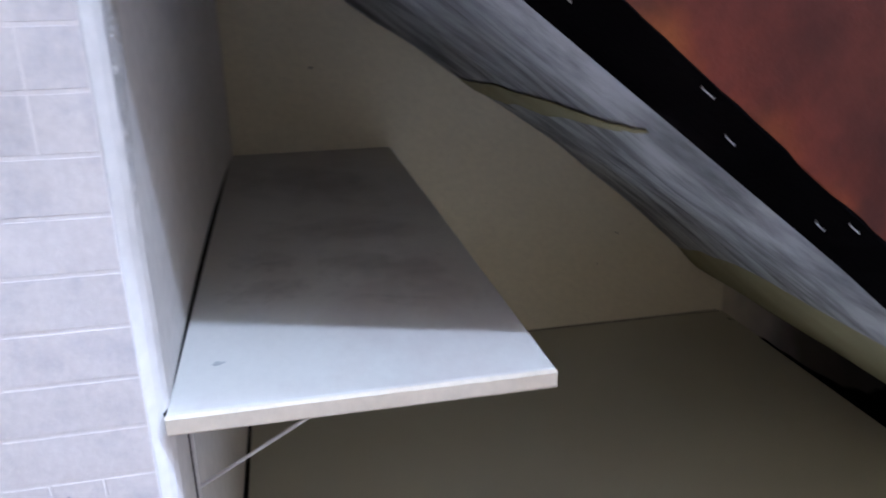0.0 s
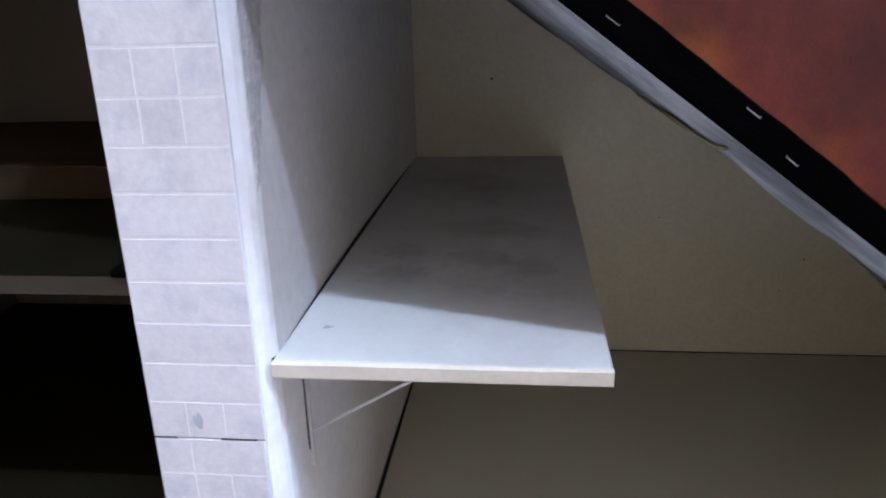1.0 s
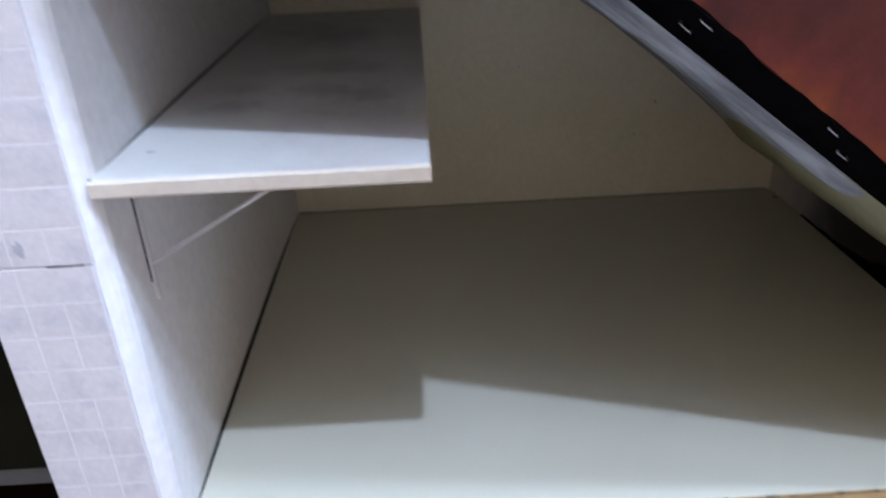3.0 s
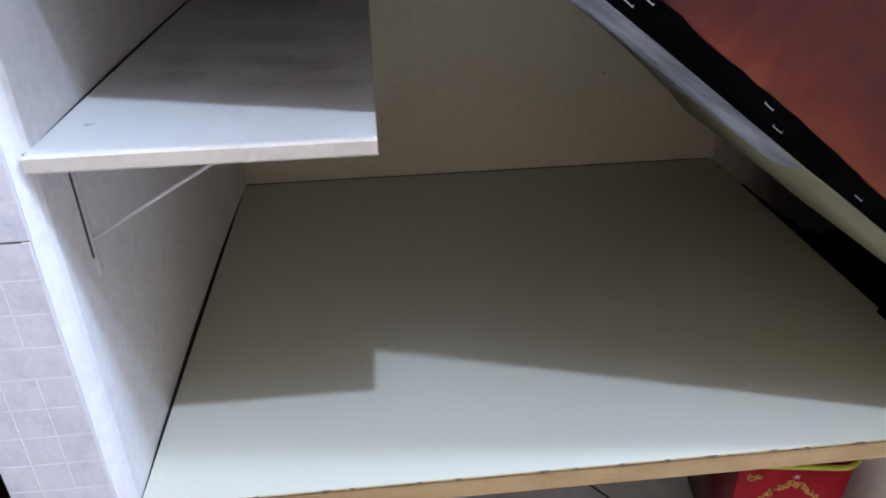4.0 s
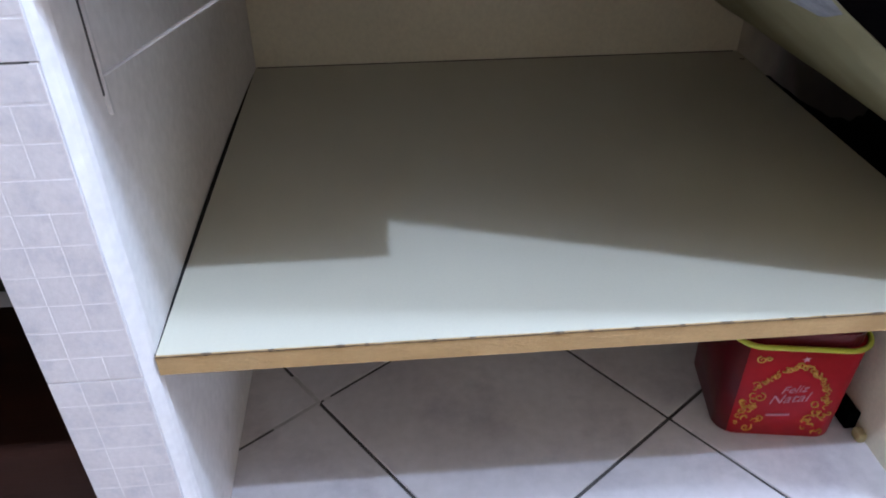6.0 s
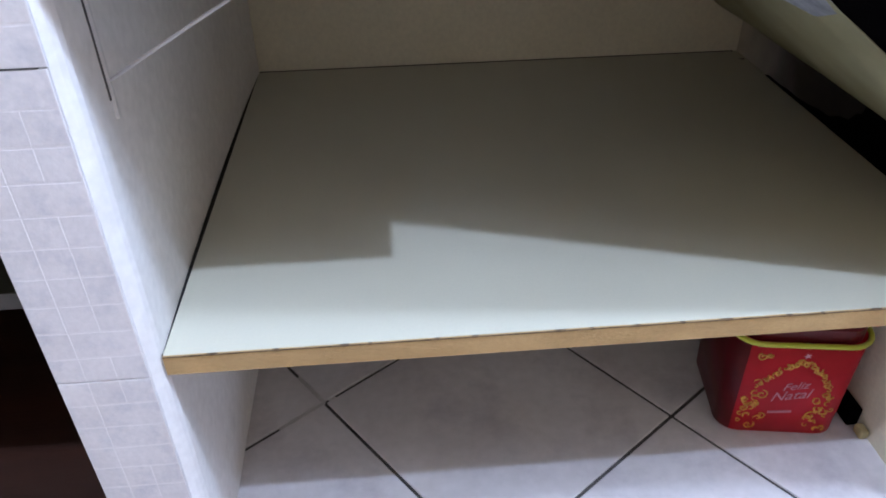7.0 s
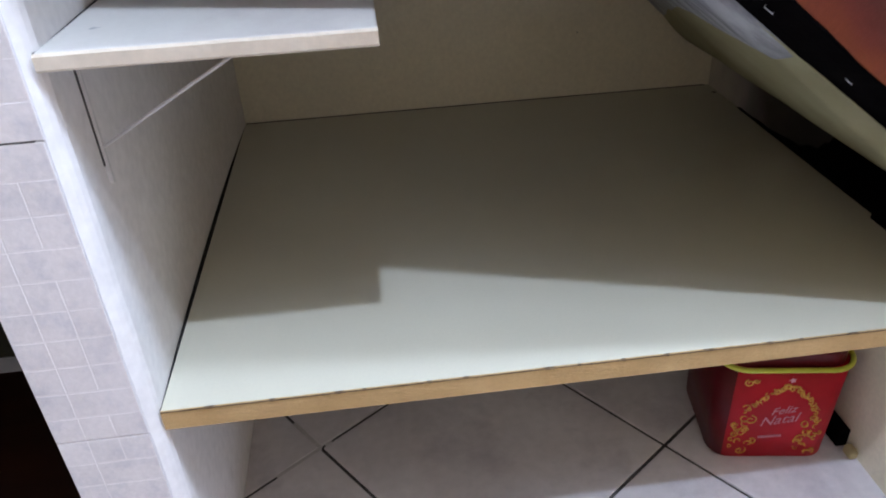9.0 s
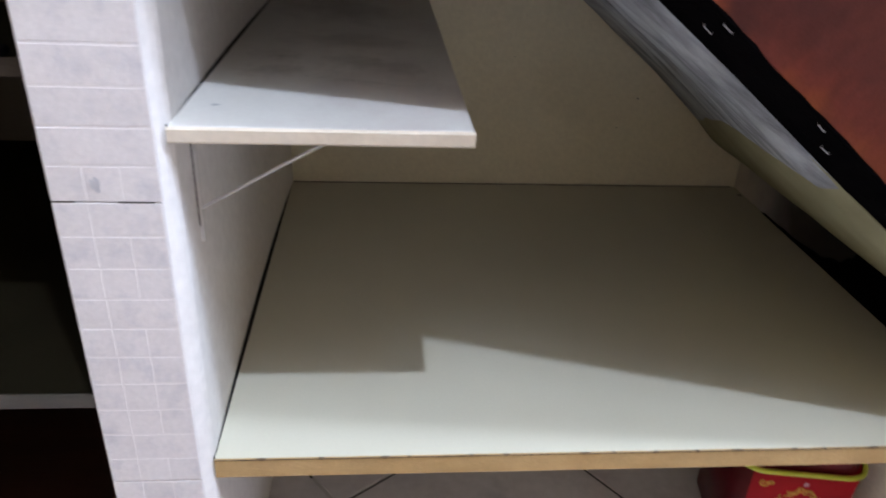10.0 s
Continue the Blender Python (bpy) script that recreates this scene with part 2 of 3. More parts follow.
# Unseen room shell, added to close the place and bounce warm light.
structure("wall_left", box(-1.72, -1.60, -2.30, 0.30, 0.0, 2.55), WARM_BOUNCE, "unseen room wall, brown to warm bounced light", "wall")
structure("wall_left_front", box(-1.60, -0.952, 0.062, 0.16, 0.0, 2.55), WARM_BOUNCE, "unseen wall beside the niches, brown to warm bounced light", "wall")
structure("wall_right", box(1.90, 2.02, -2.30, 0.30, 0.0, 2.55), WARM_BOUNCE, "unseen room wall, brown to warm bounced light", "wall")
structure("wall_back", box(-1.72, 2.02, -2.42, -2.30, 0.0, 2.55), WARM_BOUNCE, "unseen room wall, brown to warm bounced light", "wall")
structure("ceiling", box(-1.72, 2.02, -2.42, 0.30, 2.55, 2.65), CEILING, "white painted room ceiling", "ceiling")
# Unseen slab added above the cloth to close off light.
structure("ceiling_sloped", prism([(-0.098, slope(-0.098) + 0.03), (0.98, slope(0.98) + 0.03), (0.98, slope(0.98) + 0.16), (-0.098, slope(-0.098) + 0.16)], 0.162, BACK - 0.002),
          WARM_BOUNCE, "unseen slab under the stairs that closes off light", "ceiling")

def bow(y):
    """The pier's inner face is hollow by some millimetres."""
    return -0.0075 * max(0.0, math.sin(math.pi * min(max(y, 0), BACK) / BACK)) ** 0.6


# the pier between the two niches: plastered brick with a tiled front
def pier_mesh():
    ys = [0.022 + (BACK - 0.003 - 0.022) * k / 26 for k in range(27)]
    outline_ = [(PIER_L, 0.004), (-0.0118, 0.004), (-0.0105, 0.0052), (-0.0065, 0.010), (-0.0035, 0.0155)] + [(bow(y), y) for y in ys] + [(PIER_L, BACK - 0.003)]
    bm = bmesh.new()
    rings = []
    for k in range(81):
        z = 1.20 * k / 80
        row = []
        for x, y in outline_:
            w = 0.0010 * noise.noise(Vector((y * 30, 2.0, z * 22))) if -0.03 < x and y < 0.06 else 0.0
            row.append(bm.verts.new((x + w, y - 0.6 * w, z)))
        rings.append(row)
    n = len(outline_)
    for a, b in zip(rings, rings[1:]):
        for k in range(n):
            bm.faces.new((a[k], a[(k + 1) % n], b[(k + 1) % n], b[k]))
    bm.faces.new(rings[0])
    bm.faces.new(rings[-1][::-1])
    return bm


pier_bm = pier_mesh()
pier = structure("wall_pier", pier_bm, PLASTER, "white plastered wall pier with a tiled front", "wall", smooth=False)


def crumble(z0, z1, seed):
    """A flat ragged patch of bare plaster on the pier's inner face near its edge."""
    def place(u, v):
        z = z0 + (z1 - z0) * v
        w = 0.006 + 0.048 * min(1, max(0, (z - 0.83) / 0.13)) + 0.010 * noise.noise(Vector((seed, z * 30, 0)))
        y = 0.0165 + max(0.003, w) * u
        rise = min(1, 5 * min(u, 1 - u, 6 * v, 6 * (1 - v)))
        x = bow(y) - 0.0006 + rise * (0.0012 + 0.0007 * noise.noise(Vector((y * 190, z * 190, seed))) + 0.0005 * noise.noise(Vector((y * 420, z * 420, seed))))
        return (x, y, z)
    return grid_sheet(26, 150, place)


part("corner_crack", box(-0.0025, -0.0008, BACK - 0.0045, BACK - 0.0035, 0.715, 0.865), CRACK, pier, "thin dark crack in the corner")
part("plaster_patch", crumble(0.835, 1.10, 3.0), ROUGH_PLASTER, pier, "crumbling rough plaster near the edge", smooth=True)

# floor
u_dir = Vector((math.cos(radians(-53.5)), math.sin(radians(-53.5)), 0))
v_dir = Vector((-u_dir.y, u_dir.x, 0))
TILE = 0.372
floor = structure("floor", box(-1.72, 2.02, -2.42, BACK + 0.1, -0.10, -0.003), GROUT, "light marbled tile floor with dark joints laid diagonally", "floor")

# ---- shelves ----
def shelf_board(name, x0, x1, y0, y1, top, thick, mat, edge_mat, label, edge_label, bevel, chips=0):
    ob = thing(name, pose(x0, y0, top - thick), label, "shelf")
    bm = box(0, x1 - x0, 0.0012, y1 - y0, 0, thick, bevel)
    part("board", bm, mat, ob)
    # the front edge is a strip of its own, with small chips out of its upper corner
    n = 160
    length = x1 - x0
    rng = random.Random(chips + 5)
    spots = [(rng.uniform(0.05, length - 0.03), rng.uniform(0.004, 0.010), rng.uniform(0.0003, 0.0008)) for _ in range(chips)]

    def drop(x):
        d = 0.0002 * (1 + noise.noise(Vector((x * 90, 1.3, top))))
        for c, w, h in spots:
            d += h * max(0.0, 1 - abs(x - c) / w)
        return d
    eb = bmesh.new()
    rings = []
    for i in range(n + 1):
        x = length * i / n
        d = drop(x)
        r = bevel
        rings.append([eb.verts.new(p) for p in ((x, 0.0013, 0.0004), (x, r * 0.3, 0.0004), (x, -0.0012, r + 0.0004), (x, -0.0012 + d * 0.5, thick - r - d), (x, r * 0.3 + d, thick - 0.0002 - d), (x, 0.0013 + d, thick - 0.0003 - d * 0.6))])
    for a, b in zip(rings, rings[1:]):
        for k in range(6):
            eb.faces.new((a[k], a[(k + 1) % 6], b[(k + 1) % 6], b[k]))
    eb.faces.new(rings[0])
    eb.faces.new(rings[-1][::-1])
    part("front_edge", eb, edge_mat, ob, edge_label)
    return ob


narrow = shelf_board("wall_shelf", -0.0030, 0.246, 0.008, BACK - 0.002, S1, 0.0145, SHELF_WHITE, SHELF_EDGE, "narrow white painted wooden shelf with brown smudges", "cream painted front edge", 0.002, 4)
wide = shelf_board("wide_shelf", -0.0014, RIGHT - 0.001, 0.015, BACK - 0.002, S2, 0.025, LAMINATE, RAW_EDGE, "wide white laminate shelf board with a raw front", "raw tan chipboard front edge", 0.0008, 14)

part("glue_line", box(0.0, RIGHT + 0.0, -0.0016, -0.0004, 0.0238, 0.0246), material("brown_glue_line", (0.05, 0.03, 0.015), (0.22, 0.14, 0.07), 90, 0.8), wide, "thin dark brown line along the edge")

CHIP = material("dark_chipped_core", (0.06, 0.036, 0.02), (0.20, 0.125, 0.06), 200, 0.9, 0.4, 300)
chip_rng = random.Random(21)
for k in range(16):
    x = 0.03 + 0.82 * (k + chip_rng.uniform(0.1, 0.9)) / 16
    w, h = chip_rng.uniform(0.004, 0.014), chip_rng.uniform(0.0004, 0.0011)
    bite = prism([(0, 0.0), (0.3 * w, -0.6 * h), (0.55 * w, -h), (0.8 * w, -0.5 * h), (w, 0.0), (0.5 * w, 0.0004)], -0.0024, 0.0010)
    part("edge_chip", bite, CHIP, wide, "dark nick in the edge").matrix_basis = Matrix.Translation((x, 0.0, 0.0247))


def blob(radius, seed, squash=1.0, thick=0.0003):
    """A flat stain with an uneven outline."""
    bm = bmesh.new()
    ring = []
    for i in range(28):
        a = 2 * math.pi * i / 28
        r = radius * (0.75 + 0.6 * noise.noise(Vector((math.cos(a) * 1.3, math.sin(a) * 1.3, seed))))
        ring.append(bm.verts.new((r * math.cos(a), r * math.sin(a) * squash, thick)))
    bm.faces.new(ring)
    return bm


STAIN = material("grey_stain", (0.34, 0.34, 0.34), (0.46, 0.46, 0.46), 60, 0.7)
mark = part("stain", blob(0.0055, 2.0, 0.7), STAIN, narrow, "small grey stain")
mark.matrix_basis = Matrix.Translation((0.027, 0.061, 0.0145))


def smudge_material():
    """Brown dirt and painted shade that thin out towards the rim of their patch."""
    m = bpy.data.materials.new("brown_smudge")
    m.use_nodes = True
    n, l = m.node_tree.nodes, m.node_tree.links
    b = n["Principled BSDF"]
    b.inputs["Base Color"].default_value, b.inputs["Roughness"].default_value = (0.20, 0.12, 0.11, 1), 0.8
    tc = n.new("ShaderNodeTexCoord")
    ln = n.new("ShaderNodeVectorMath")
    ln.operation = "LENGTH"
    l.new(tc.outputs["Object"], ln.inputs[0])
    nz = n.new("ShaderNodeTexNoise")
    nz.inputs["Scale"].default_value, nz.inputs["Detail"].default_value = 3.2, 7
    l.new(tc.outputs["Object"], nz.inputs["Vector"])
    d = n.new("ShaderNodeMath")
    d.operation = "SUBTRACT"
    l.new(nz.outputs["Fac"], d.inputs[0])
    k = n.new("ShaderNodeMath")
    k.operation = "MULTIPLY"
    k.inputs[1].default_value = 0.62
    l.new(ln.outputs["Value"], k.inputs[0])
    l.new(k.outputs[0], d.inputs[1])
    r = n.new("ShaderNodeValToRGB")
    r.color_ramp.elements[0].position, r.color_ramp.elements[1].position = -0.0, 0.5
    r.color_ramp.elements[1].color = (0.22, 0.22, 0.22, 1)
    l.new(d.outputs[0], r.inputs["Fac"])
    l.new(r.outputs["Color"], b.inputs["Alpha"])
    return m


SMUDGE = smudge_material()
# Smudges in the middle; the last two paint the shade of the shelf's rear.
SMUDGES = [(0.056, 0.268, 0.036, 0.030, 0), (0.060, 0.195, 0.040, 0.028, 30), (0.135, 0.245, 0.045, 0.042, 10), (0.186, 0.212, 0.040, 0.040, -20),
           (0.155, 0.170, 0.060, 0.026, -15), (0.205, 0.155, 0.030, 0.032, 0), (0.135, 0.345, 0.090, 0.055, 0), (0.110, 0.560, 0.095, 0.120, 15)]
smudge_mesh = mesh_of("smudge", box(-1, 1, -1, 1, -0.05, 0.05), SMUDGE)
for x, y, rx, ry, turn in SMUDGES:
    sm = new("smudge", smudge_mesh)
    sm.parent = narrow
    sm["label"] = "patch of brown smudge and painted shade"
    sm.matrix_basis = Matrix.Translation((x + 0.003, y - 0.008, 0.0145)) @ Matrix.Rotation(radians(turn), 4, "Z") @ Matrix.Diagonal((1.25 * rx, 1.5 * ry, 0.006, 1))
dot = part("stain", blob(0.006, 7.0, 0.8), CRACK, wide, "small black hole")
dot.matrix_basis = Matrix.Translation((0.878, 0.706, 0.025))
for n_, (x, y, r) in enumerate(((0.36, 0.30, 0.0012), (0.55, 0.42, 0.0010), (0.47, 0.12, 0.0009), (0.66, 0.24, 0.0011), (0.21, 0.52, 0.0010))):
    dot = part("dust_speck", blob(r, 9.0 + n_, 0.8, 0.0004), SHELF_EDGE, wide)
    dot.matrix_basis = Matrix.Translation((x, y, 0.025))
WALL_SPECKS = [(0.128, 0.836, 0.0030), (0.654, 0.527, 0.0022), (0.41, 0.60, 0.0012), (0.62, 0.47, 0.0012)]
rear_wall = bpy.data.objects["wall_niche_back"]
for k, (x, z, r) in enumerate(WALL_SPECKS):
    fleck = part("wall_speck", blob(r, 30.0 + k, 1.2), CRACK, rear_wall, "small dark speck on the paint")
    fleck.matrix_basis = pose(x, BACK - 0.0002, z, 90)
SMEAR = material("dried_plaster_smear", (0.40, 0.37, 0.36), (0.52, 0.49, 0.48), 25, 0.9, 0.3, 150)
for x, y, turn, length in ((0.103, 0.280, 126.5, 0.075), (0.103, 0.280, 216.5, 0.080), (0.110, 0.284, 36.5, 0.012)):
    sm = part("grout_smear", box(0.0, length, -0.0030, 0.0030, -0.0028, -0.0004, 0.0004, 1), SMEAR, floor, "pale plaster filling a floor joint")
    sm.matrix_basis = pose(x, y, 0, 0, 0, turn)

# Black strips that stand in for the shade inside the shelf gaps.
GAP_SHADE = material("black_gap_shade", (0.004, 0.004, 0.004), (0.010, 0.009, 0.009), 60, 0.9)
part("seal_strip", box(-0.0085, 0.0004, 0.004, BACK - 0.02, 0.004, 0.0238), GAP_SHADE, wide, "black strip standing in for shade in the wall gap")
part("seal_strip", box(0.002, RIGHT - 0.008, BACK - 0.0195, BACK - 0.0160, 0.004, 0.0254), GAP_SHADE, wide, "black strip standing in for the shaded joint at the back wall")
part("seal_strip", box(-0.0050, 0.0006, 0.006, BACK - 0.012, 0.003, 0.0138), GAP_SHADE, narrow, "black strip standing in for shade in the wall gap")

# thin wire bracket under the narrow shelf
br = thing("shelf_bracket", pose(-0.0042, 0.078, 0.57), "thin white wire bracket under the narrow shelf", "bracket")
part("wall_strip", box(-0.0005, 0.004, -0.001, 0.004, 0.0, 0.1225, 0.0006), BRACKET, br)
part("brace", tube([(0.003, 0.0015, 0.034), (0.08, 0.0015, 0.078), (0.158, 0.0015, 0.1215)], 0.0015), BRACKET, br, smooth=True)
part("joint_gap", box(0.0002, 0.0016, -0.0035, -0.0012, 0.018, 0.1220), CRACK, br, "dark open gap beside the strip")

# ---- the sloped panel with its stapled black edge ----
U0, W0 = Vector((0.600, -0.030, 0.670)), Vector((0.6, 0.045, 0.650))
DU, DW = Vector((1, 0.034, -0.776)), Vector((1, 0.18, -0.764))
UP = Vector((0.613, 0, 0.790))
XA, XB = -0.14, 0.93
panel = thing("sloped_panel", Matrix.Translation(U0), "sloped red and orange painted panel with a stapled black edge", "panel")


def lower(x):
    return U0 + DU * (x - 0.6)


def rear(x):
    w = W0 + DW * (x - 0.6)
    w.y = min(max(w.y, 0.02), 0.058)
    return w


def edge_strip():
    bm = bmesh.new()
    rings = []
    n = 90
    for i in range(n + 1):
        x = XA + (XB - XA) * i / n
        a, b = lower(x), rear(x)
        k = 0.0022 * noise.noise(Vector((x * 46, 0.3, 0.7))) + 0.0010 * noise.noise(Vector((x * 170, 2.3, 0.7)))
        sec = [a + UP * (0.0012 + 1.2 * k) + Vector((0, -0.0012, 0)), a + UP * 0.0002 + Vector((0, -0.0012, 0)), a + Vector((0, 0.0022, -0.0012))]
        sec += [a.lerp(b, 0.35) + Vector((0, 0, -0.0008 + k)), a.lerp(b, 0.7) + Vector((0, 0, k)), b + Vector((0, -0.002, 0.0003)), b + UP * 0.004, b + UP * 0.030, a + UP * 0.030 + Vector((0, 0.008, 0)), a + UP * 0.0005 + Vector((0, 0.004, 0))]
        rings.append([bm.verts.new(p - U0) for p in sec])
    m = len(rings[0])
    for a, b in zip(rings, rings[1:]):
        for k in range(m):
            bm.faces.new((a[k], a[(k + 1) % m], b[(k + 1) % m], b[k]))
    bm.faces.new(rings[0])
    bm.faces.new(rings[-1][::-1])
    return bm


part("black_edge", edge_strip(), BLACK, panel, "black painted stapled edge", smooth=False)
# painted front, in axes along and across the slope
face = part("painted_face", box(-1.0, 0.44, 0.0, 0.074, 0.0002, 0.75, 0.0012), RED_PAINT, panel, "red, orange and maroon brushed paint")
d_ax = DU.normalized()
y_ax = UP.normalized().cross(d_ax)
face.matrix_basis = Matrix((d_ax, y_ax, UP.normalized())).transposed().to_4x4()

STAPLES = [(0.429, 0.10, 0), (0.424, 0.52, 4), (0.315, 0.08, -3), (0.346, 0.42, 6), (0.527, 0.12, 4), (0.553, 0.50, -5), (0.640, 0.48, 3), (0.672, 0.12, -2), (0.735, 0.50, 5), (0.215, 0.10, 2), (0.238, 0.45, -4)]
bm2 = tube([(-0.0048, 0, 0.0022), (-0.0048, 0, -0.0005), (0.0048, 0, -0.0005), (0.0048, 0, 0.0022)], 0.0005, 6)
staple_mesh = mesh_of("staple", bm2, STAPLE)
for x, w, turn in STAPLES:
    a, b = lower(x - 0.006), rear(x - 0.006)
    p = a.lerp(b, w) + Vector((0, 0, -0.0012))
    s = new("staple", staple_mesh)
    s.parent = panel
    d = DU.normalized()
    side = (b - a).normalized()
    nrm = d.cross(side).normalized()
    if nrm.z < 0:
        nrm = -nrm
    side = nrm.cross(d)
    rot = Matrix((d, side, nrm)).transposed().to_4x4()
    s.matrix_basis = Matrix.Translation(p - U0) @ rot @ Matrix.Rotation(radians(turn), 4, "Z")

# ---- cloth lining of the slope ----
lining = thing("cloth_lining", pose(0.6, 0.05, 0.647), "crumpled grey-white and cream cloth lining under the slope", "cloth")
L0 = Vector((0.6, 0.05, 0.647))


def seam(y):
    """Where the white cloth ends and the cream one comes out."""
    return 0.608 + 0.16 * max(0, y - 0.10) + 0.25 * max(0, y - 0.40) + 0.003 * noise.noise(Vector((y * 9, 0.2, 0)))


def hang(x, y):
    k = (y - 0.05) / 0.72
    return slope(x) - 0.006 - k * 0.022 * min(1, max(0, (0.52 - x) * 3.5)) - 0.014 * math.exp(-((x - 0.86) / 0.12) ** 2)


def folds(x, y):
    along = x + 0.35 * y
    v = max(0, (y - 0.048) / 0.68)
    calm = 1 - 0.85 * math.exp(-((x - 0.312 - 0.055 * v ** 1.2) / 0.05) ** 2)
    f = 0.020 * noise.noise(Vector((along * 2.4, y * 9 - x * 3.0, 0.5))) - 0.016 * abs(noise.noise(Vector((along * 3.5, y * 13 - x * 5, 4.5)))) + 0.006
    return 0.55 * f * calm * min(1, max(0, (y - 0.045) / 0.05)) * (0.6 + 1.6 * y) * min(1, max(0.15, (0.62 - x) / 0.2))


def tuck(x, y, z):
    """The cloth is caught under the black edge and leaves it gently."""
    b = rear(x)
    k = min(1, max(0, (y - b.y + 0.004) / 0.05))
    k = k * k * (3 - 2 * k)
    return (b.z + 0.0008) * (1 - k) + z * k


def white_sheet(u, v):
    y = 0.046 + (BACK - 0.05) * v
    x = -0.095 + (min(seam(y), 0.875) + 0.095) * u
    front = rear(x).y - 0.003
    y = front + (BACK - 0.004 - front) * v
    z = hang(x, y) - 0.001 + folds(x, y)
    if u > 0.82:
        h = (u - 0.82) / 0.18
        z -= 0.006 * h * h * (3 - 2 * h)
    if u > 0.96:
        z += 0.003 * ((u - 0.96) / 0.04) ** 2
    return Vector((x, y, tuck(x, y, z))) - L0


def cream_sheet(u, v):
    y = 0.044 + (BACK - 0.05) * v
    x0 = min(seam(y), 0.85) - 0.05
    x = x0 + (RIGHT - 0.001 - x0) * u
    z = hang(x, y) + 0.003 + 0.4 * folds(x, y) - 0.016 * math.sin(math.pi * min(1, u * 1.05)) * min(1, 0.25 + 2 * v)
    return Vector((x, y, tuck(x, y, z) + 0.0006)) - L0


def cream_fold(u, v):
    y = 0.048 + 0.68 * v
    xc = 0.318 - 0.9 * max(0, 0.10 - y) * min(1, v * 12) * 0.3 + 0.055 * v ** 1.2
    w = 0.0003 + 0.020 * min(1, v * 2.0)
    x = xc + w * (u - 0.5) * 2
    z = hang(x, y) - 0.001 + folds(x, y) - 0.0014 * math.sin(math.pi * u)
    return Vector((x, y, tuck(x, y, z) - 0.0016)) - L0


for nm, fn, mat, nu, nv, lab in (("white_cloth", white_sheet, CLOTH_WHITE, 170, 190, "grey-white cloth with crease shade in its colour"), ("cream_cloth", cream_sheet, CLOTH_CREAM, 60, 120, "cream cloth"), ("cream_fold", cream_fold, CLOTH_CREAM, 14, 120, "thin cream fold")):
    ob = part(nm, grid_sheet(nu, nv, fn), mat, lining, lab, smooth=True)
    sol = ob.modifiers.new("thickness", "SOLIDIFY")
    sol.thickness, sol.offset = 0.0012, 1
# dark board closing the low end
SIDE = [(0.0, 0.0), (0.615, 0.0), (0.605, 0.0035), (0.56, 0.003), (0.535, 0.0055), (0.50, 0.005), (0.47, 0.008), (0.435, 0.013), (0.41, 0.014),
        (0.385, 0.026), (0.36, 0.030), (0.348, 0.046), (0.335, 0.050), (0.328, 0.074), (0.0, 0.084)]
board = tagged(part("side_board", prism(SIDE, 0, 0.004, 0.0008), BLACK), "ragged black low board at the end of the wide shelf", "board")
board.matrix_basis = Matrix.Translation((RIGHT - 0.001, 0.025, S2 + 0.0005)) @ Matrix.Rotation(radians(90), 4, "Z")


def shade_sheet():
    """Added grey sheet with wall shade painted on, in ragged clouds from its front."""
    m = bpy.data.materials.new("painted_side_shade")
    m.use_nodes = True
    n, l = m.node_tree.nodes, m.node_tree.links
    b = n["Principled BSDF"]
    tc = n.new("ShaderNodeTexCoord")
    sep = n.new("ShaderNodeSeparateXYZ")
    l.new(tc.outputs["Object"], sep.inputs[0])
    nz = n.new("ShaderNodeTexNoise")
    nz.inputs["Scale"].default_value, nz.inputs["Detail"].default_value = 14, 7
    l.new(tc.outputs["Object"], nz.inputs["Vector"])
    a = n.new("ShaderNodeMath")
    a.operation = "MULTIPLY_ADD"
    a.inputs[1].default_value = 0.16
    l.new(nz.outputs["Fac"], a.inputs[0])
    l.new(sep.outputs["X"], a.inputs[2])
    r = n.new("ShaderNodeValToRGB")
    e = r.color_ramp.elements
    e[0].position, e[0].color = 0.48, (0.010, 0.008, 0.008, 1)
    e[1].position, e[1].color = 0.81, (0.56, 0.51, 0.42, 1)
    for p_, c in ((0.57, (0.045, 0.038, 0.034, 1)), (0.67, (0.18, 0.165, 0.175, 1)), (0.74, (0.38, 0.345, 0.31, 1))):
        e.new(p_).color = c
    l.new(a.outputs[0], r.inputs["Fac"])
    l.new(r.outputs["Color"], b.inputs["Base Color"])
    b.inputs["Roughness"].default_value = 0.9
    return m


# Sheet added over the side wall to carry its painted shade.
part("lining_sheet", box(0.28, BACK - 0.029, 0.0003, 0.0012, 0.0, 0.10), shade_sheet(), board, "added grey sheet with the side wall's shade painted on")
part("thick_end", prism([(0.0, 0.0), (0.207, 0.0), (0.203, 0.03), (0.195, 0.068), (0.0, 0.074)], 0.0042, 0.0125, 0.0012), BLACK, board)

# ---- the tin ----
tin = thing("biscuit_tin", pose(0.774, 0.238, 0.0, 0, 0, -9), "red tapered biscuit tin with gold scroll print", "tin")
HT = 0.174


def outline(half, r, n=7):
    pts = []
    for cx, cy, a0 in ((1, 1, 0), (-1, 1, 90), (-1, -1, 180), (1, -1, 270)):
        for i in range(n + 1):
            a = radians(a0 + 90 * i / n)
            pts.append((cx * (half - r) + r * math.cos(a), cy * (half - r) + r * math.sin(a)))
    return pts


